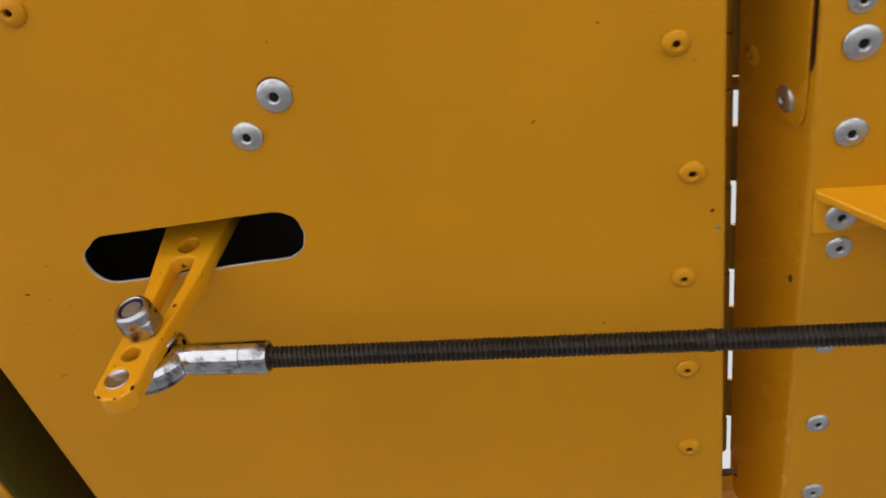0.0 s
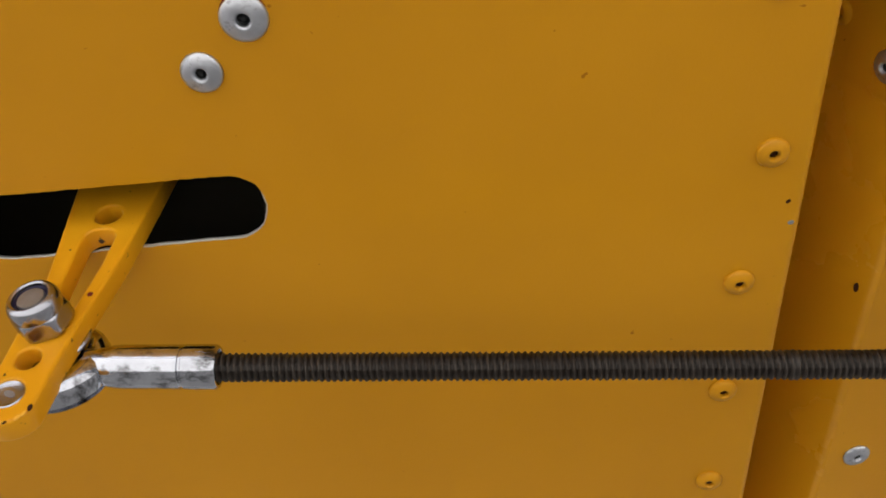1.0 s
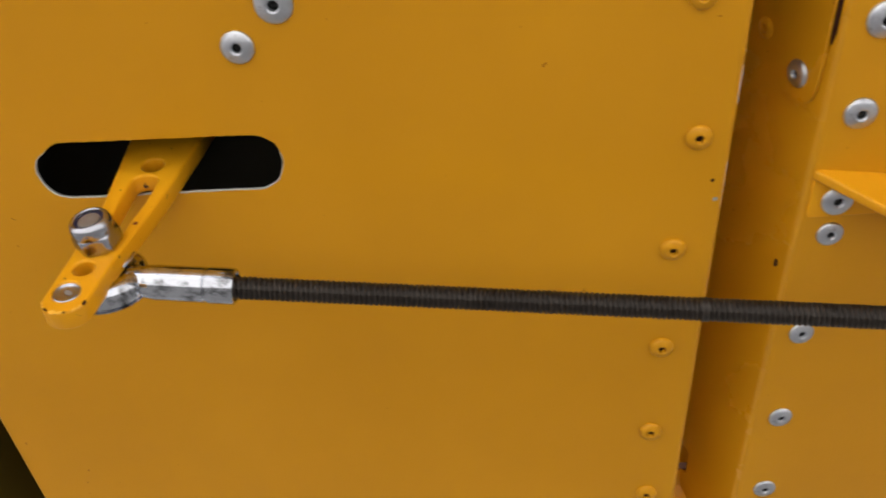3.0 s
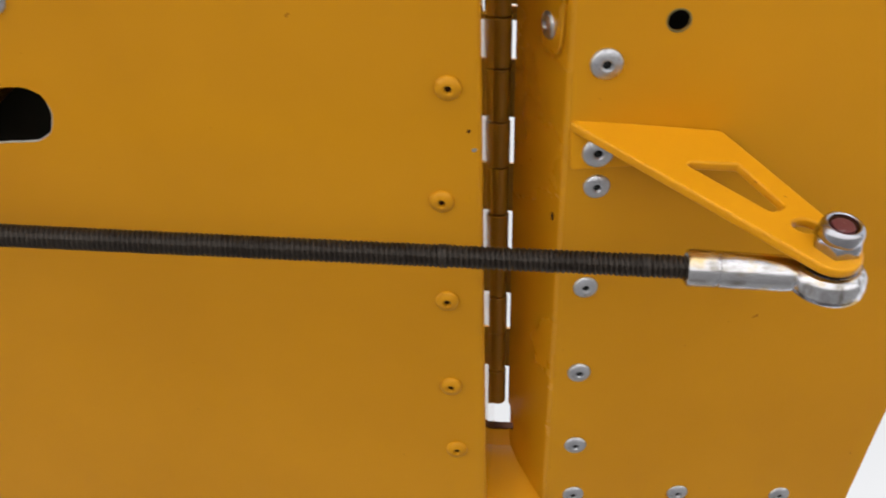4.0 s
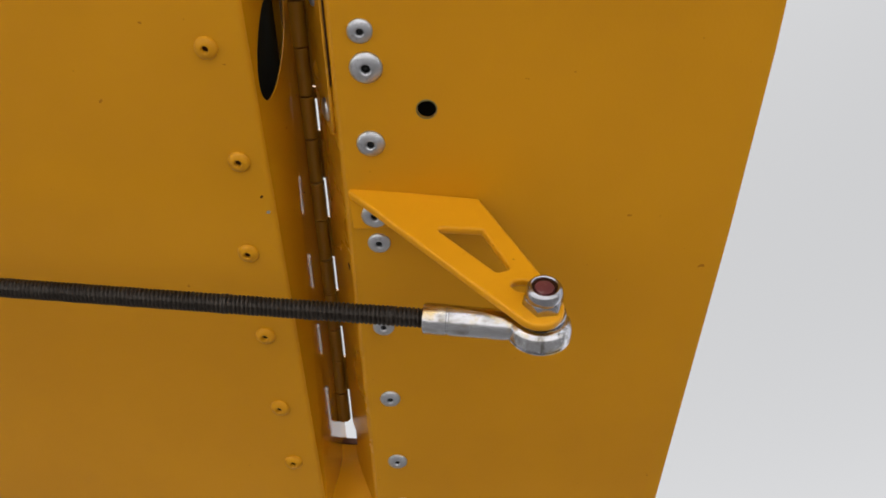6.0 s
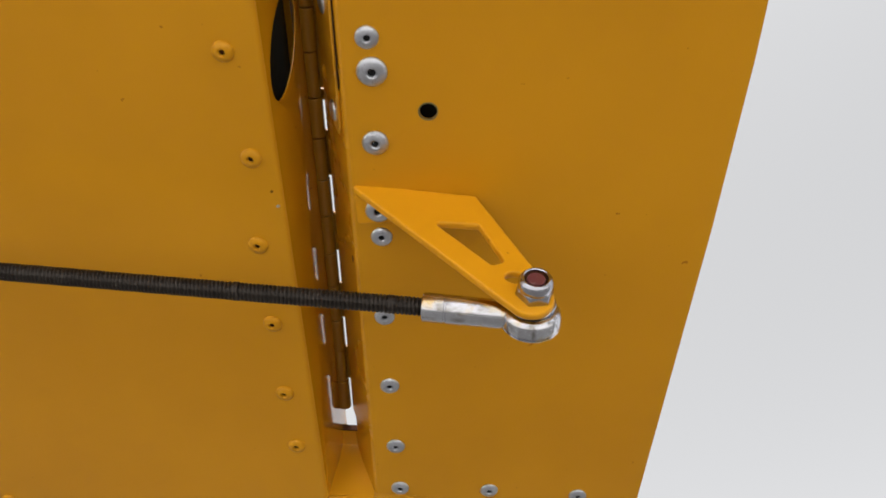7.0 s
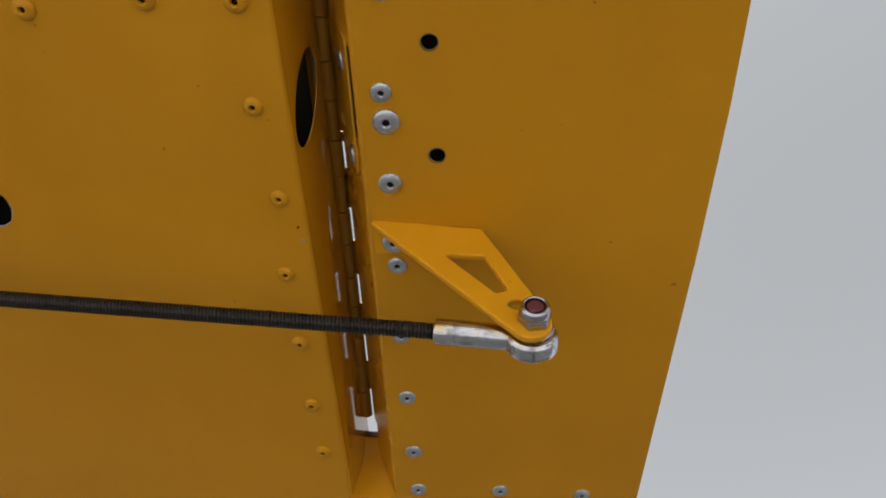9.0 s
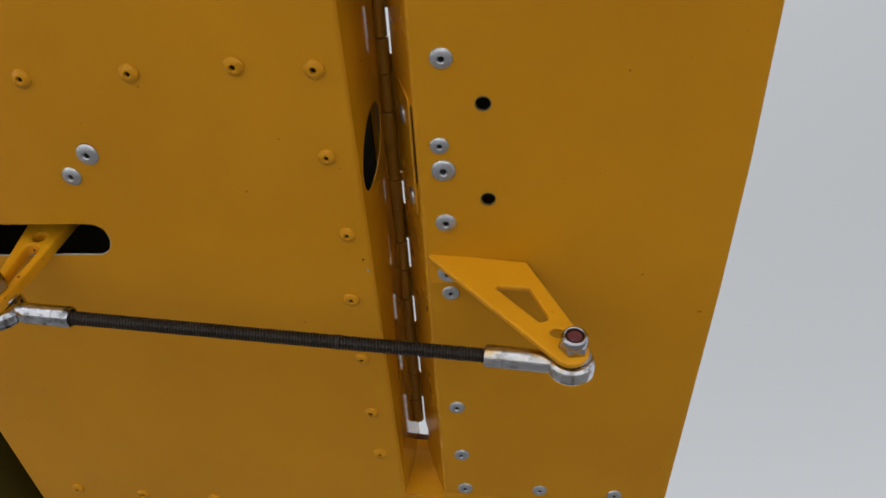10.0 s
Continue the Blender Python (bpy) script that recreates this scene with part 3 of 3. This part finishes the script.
part("plug_mark", bm, bolt_end, plug, "dull grey smear on the plug", m @ Matrix.Translation((*swung((-7.7, 28.4)), 0.0005)))
bm = lathe([(0.0008, 0.0002), (0.0006, -0.0001), (0, -0.0001)], 7)
part("paint_chip", bm, rust_red, arm, "", m @ Matrix.Translation((0.0004, 0.0002, 0)))
scuff = random.Random(11)
for k in range(9):
    t = radians(14 + 19 * k + scuff.uniform(-6, 6))
    x, y = swung((-7.2 + 5.1 * math.cos(t), 31.6 + 5.0 * math.sin(t)))
    size = scuff.uniform(0.0004, 0.0010)
    bm = plate([circle(x, y, size, 9, size * scuff.uniform(0.3, 0.6), t + 1.4)], 0.0003)
    part("paint_chip", bm, primer_tan if k % 3 else dark_brown, arm, "", m @ Matrix.Translation((0, 0, -0.00012)))
bm = box(-0.160, -0.112, -0.026, -0.002, 1.3318, 1.3594)
part("servo_body", bm, hollow_dark, arm)

# ---- push rod with its rod ends ----
rod = thing("push_rod", "black threaded push rod with plated ball-joint ends", "push rod", (-0.024, -0.006, 1.269))
P, Q = Vector((-0.1093, -0.0098, 1.2698)), Vector((0.0604, -0.0013, 1.2690))
along = (Q - P).normalized()


def threaded(length, r, pitch, depth, seg=18, per=4):
    """A helical thread."""
    bm = bmesh.new()
    count = int(length / pitch * per)
    wave = (0.0, 0.5, 1.0, 0.5)
    rings = []
    for i in range(count + 1):
        z = i * pitch / per
        ring = []
        worn = 0.5 if abs(z / length - 0.655) < 0.004 else (0.35 if abs(z / length - 0.93) < 0.006 else 0)
        for k in range(seg):
            ph = (i - k * per / seg) % per
            lo = int(ph) % per
            w = wave[lo] * (1 - ph % 1) + wave[(lo + 1) % per] * (ph % 1)
            rr = r - depth * (1 - w) * (1 - worn) - 0.00003 * math.sin(z * 700)
            ring.append(bm.verts.new((rr * math.cos(2 * math.pi * k / seg), rr * math.sin(2 * math.pi * k / seg), z)))
        rings.append(ring)
    for i, (a, b) in enumerate(zip(rings, rings[1:])):
        for k in range(seg):
            f = bm.faces.new((a[k], a[(k + 1) % seg], b[(k + 1) % seg], b[k]))
            # crest faces take the painted ridge light, roots stay black
            f.material_index = 1 if 1 < (i + 0.5 - (k + 0.5) * per / seg) % per < 3 else 0
    bm.faces.new(rings[0][::-1])
    bm.faces.new(rings[-1])
    bmesh.ops.recalc_face_normals(bm, faces=bm.faces)
    return smooth(bm, 28)


part("threaded_rod", threaded((Q - P).length + 0.006, 0.0031, 0.00127, 0.00074), [black_oxide, lit_crest], rod, "black-oxide threaded steel rod", axis_pose(P - along * 0.003, along))


def hexagon(af, h, chamfer):
    """A hexagonal nut body with its corners turned off at the top."""
    r = af / math.sqrt(3)
    bm = bmesh.new()
    rings = []
    for rr, z in ((r, 0), (r, h - chamfer), (af / 2 * 1.0, h)):
        n = 24
        ring = []
        for k in range(n):
            t = 2 * math.pi * k / n
            local = af / 2 / math.cos((t % (math.pi / 3)) - math.pi / 6)
            ring.append(bm.verts.new((min(local, rr) * math.cos(t), min(local, rr) * math.sin(t), z)))
        rings.append(ring)
    for a, b in zip(rings, rings[1:]):
        for k in range(24):
            bm.faces.new((a[k], a[(k + 1) % 24], b[(k + 1) % 24], b[k]))
    bm.faces.new(rings[0][::-1])
    bm.faces.new(rings[-1])
    bmesh.ops.recalc_face_normals(bm, faces=bm.faces)
    return smooth(bm, 25)


def lock_nut(af):
    """A lock nut's hexagon: chamfered below, its corners running out into a cone above."""
    bm = bmesh.new()
    rings, n = [], 36
    for limit, z in ((0.475, 0.0), (0.53, 0.0004), (0.572, 0.0010), (0.572, 0.0034), (0.548, 0.0040), (0.515, 0.0045), (0.485, 0.0048), (0.455, 0.0049)):
        ring = []
        for k in range(n):
            t = 2 * math.pi * k / n
            flat = af / 2 / math.cos((t % (math.pi / 3)) - math.pi / 6)
            r = min(flat, limit * af)
            ring.append(bm.verts.new((r * math.cos(t), r * math.sin(t), z)))
        rings.append(ring)
    for a, b in zip(rings, rings[1:]):
        for k in range(n):
            bm.faces.new((a[k], a[(k + 1) % n], b[(k + 1) % n], b[k]))
    bm.faces.new(rings[0][::-1])
    bm.faces.new(rings[-1])
    bmesh.ops.recalc_face_normals(bm, faces=bm.faces)
    return smooth(bm, 48)


def rod_end(start, direction, ball, ball_axis, plating, name_label, neck, grow=1.0):
    """Collar, neck, eye with a ball, seen as one plated fitting with its ball and bolt."""
    d = Vector(direction).normalized()
    reach = (Vector(ball) - Vector(start)).dot(d)
    r = 0.0045
    prof = [(0.0031, 0.0012), (0.0036, 0.0), (r - 0.0004, -0.0), (r, 0.0005), (r, 0.0066), (r - 0.0003, 0.0068), (r - 0.0003, 0.0072), (r - 0.00005, 0.0074), (r - 0.0001, neck), (r * 0.95, neck + 0.0013), (0.0039, neck + 0.0034), (0.0038, max(neck + 0.0036, reach - 0.006)), (0.0, reach - 0.005)]
    shank = part("shank", lathe(prof, 30), plating, rod, name_label, axis_pose(start, d))
    eye = lathe([(x * grow, z) for x, z in ((0.0050, -0.0034), (0.0068, -0.0037), (0.0080, -0.0032), (0.0087, -0.0026), (0.0089, -0.0022), (0.0083, -0.0019), (0.0083, -0.0016), (0.0090, -0.0012), (0.0091, 0.0), (0.0088, 0.0020), (0.0080, 0.0032), (0.0068, 0.0037), (0.0050, 0.0034), (0.0047, 0.0), (0.0050, -0.0034))], 40)
    part("eye", eye, plating, rod, "", axis_pose(ball, ball_axis))
    bl = lathe([(0.0031, -0.0042), (0.0040, -0.0040), (0.0049, -0.0028), (0.0054, 0), (0.0049, 0.0028), (0.0040, 0.0040), (0.0031, 0.0044)], 28)
    part("ball", bl, chrome, rod, "", axis_pose(ball, ball_axis))


def fastener(ball, axis, base, insert, name):
    """A bolt through the ball with a lock nut; base is where the nut sits along the axis."""
    at = axis_pose(ball, axis)
    bolt = thing(name, "plated bolt with a nylon-insert lock nut through the ball joint", "bolt", ball, "bolts of the rod ends")
    lift = lambda z: at @ Matrix.Translation((0, 0, z)) @ pose(0, 0, 0, 0, 0, 17)
    part("shaft", lathe([(0, -0.0058), (0.0028, -0.0058), (0.0028, base + 0.0060), (0.0026, base + 0.0064), (0.0012, base + 0.0066), (0, base + 0.0065)], 24), bolt_end if insert is nylon_blue else red_mark, bolt, "", lift(0))
    part("washer", lathe([(0.0029, 0), (0.0066, 0), (0.0069, 0.0003), (0.0069, 0.0007), (0.0066, 0.0010), (0.0029, 0.0010)], 28), nut_plating, bolt, "", lift(0.0034))
    part("bolt_head", hexagon(0.0085, 0.0024, 0.0004), nut_plating, bolt, "", lift(-0.0062))
    nut = part("nut", lock_nut(0.0102), nut_plating, bolt, "", lift(base - 0.0012))
    part("nut_collar", lathe([(0.0049, 0.0028), (0.0052, 0.0034), (0.0052, 0.0052), (0.0050, 0.0060), (0.0045, 0.0067), (0.0040, 0.0069), (0.0036, 0.0067), (0.0035, 0.0060)], 32), nut_plating, nut, "", lift(base))
    part("nylon_insert", lathe([(0.0037, 0.0064), (0.0034, 0.0060), (0.0027, 0.0056)], 24), nylon_blue if insert is nylon_blue else dark_brown, nut, "", lift(base))


ball_l, axis_l = Vector((-0.1413, -0.0116, 1.2700)), Vector((-0.10, -0.98, -0.10))
ball_r, axis_r = Vector((0.0930, 0.0010, 1.2690)), Vector((0.09, -0.98, -0.11))
rod_end(P + Vector((0, -0.0004, -0.0002)), ball_l - P, ball_l, Vector((0.0, -0.99, -0.02)), chrome, "scuffed plated rod end", 0.0195, 1.16)
rod_end(Q, ball_r - Q, ball_r, Vector((0.08, -0.99, -0.02)), chrome_yellow, "plated rod end with yellow mottling", 0.0225, 1.0)
fastener(ball_l + Vector((0.0001, -0.0002, 0.0042)), axis_l, 0.0096, nylon_blue, "bolt_and_nut")
fastener(ball_r + Vector((0.0002, -0.0010, 0.0015)), axis_r, 0.0071, red_mark, "bolt_and_nut")

# ---- horizontal stabiliser beyond the gap ----
stab = thing("stabiliser", "yellow painted horizontal stabiliser in front of the elevator", "stabiliser", (-0.4, 0, Z))
def stab_x(y): return nose_x(y) - 0.030
rows = [[(-0.80, y, Z - 0.01), (stab_x(y) - 0.002, y, Z)] for y in (NEAR, FAR)]
part("bottom_skin", strip(rows, 0.0009), paint_yellow, stab)
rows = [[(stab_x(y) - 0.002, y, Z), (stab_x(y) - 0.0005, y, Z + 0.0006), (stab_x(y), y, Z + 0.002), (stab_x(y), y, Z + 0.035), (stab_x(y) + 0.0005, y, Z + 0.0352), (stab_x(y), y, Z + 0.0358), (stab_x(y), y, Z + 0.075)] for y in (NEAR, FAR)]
part("rear_spar", strip(rows), gap_shade, stab, "stabiliser spar, the gap's shade put into its dark colour")
rows = [[(-0.80, y, Z + 0.085), (stab_x(y), y, Z + 0.075), (nose_x(y) + 0.006, y, Z + 0.0698)] for y in (NEAR, FAR)]
part("top_skin", strip(rows, 0.0009), paint_yellow, stab)
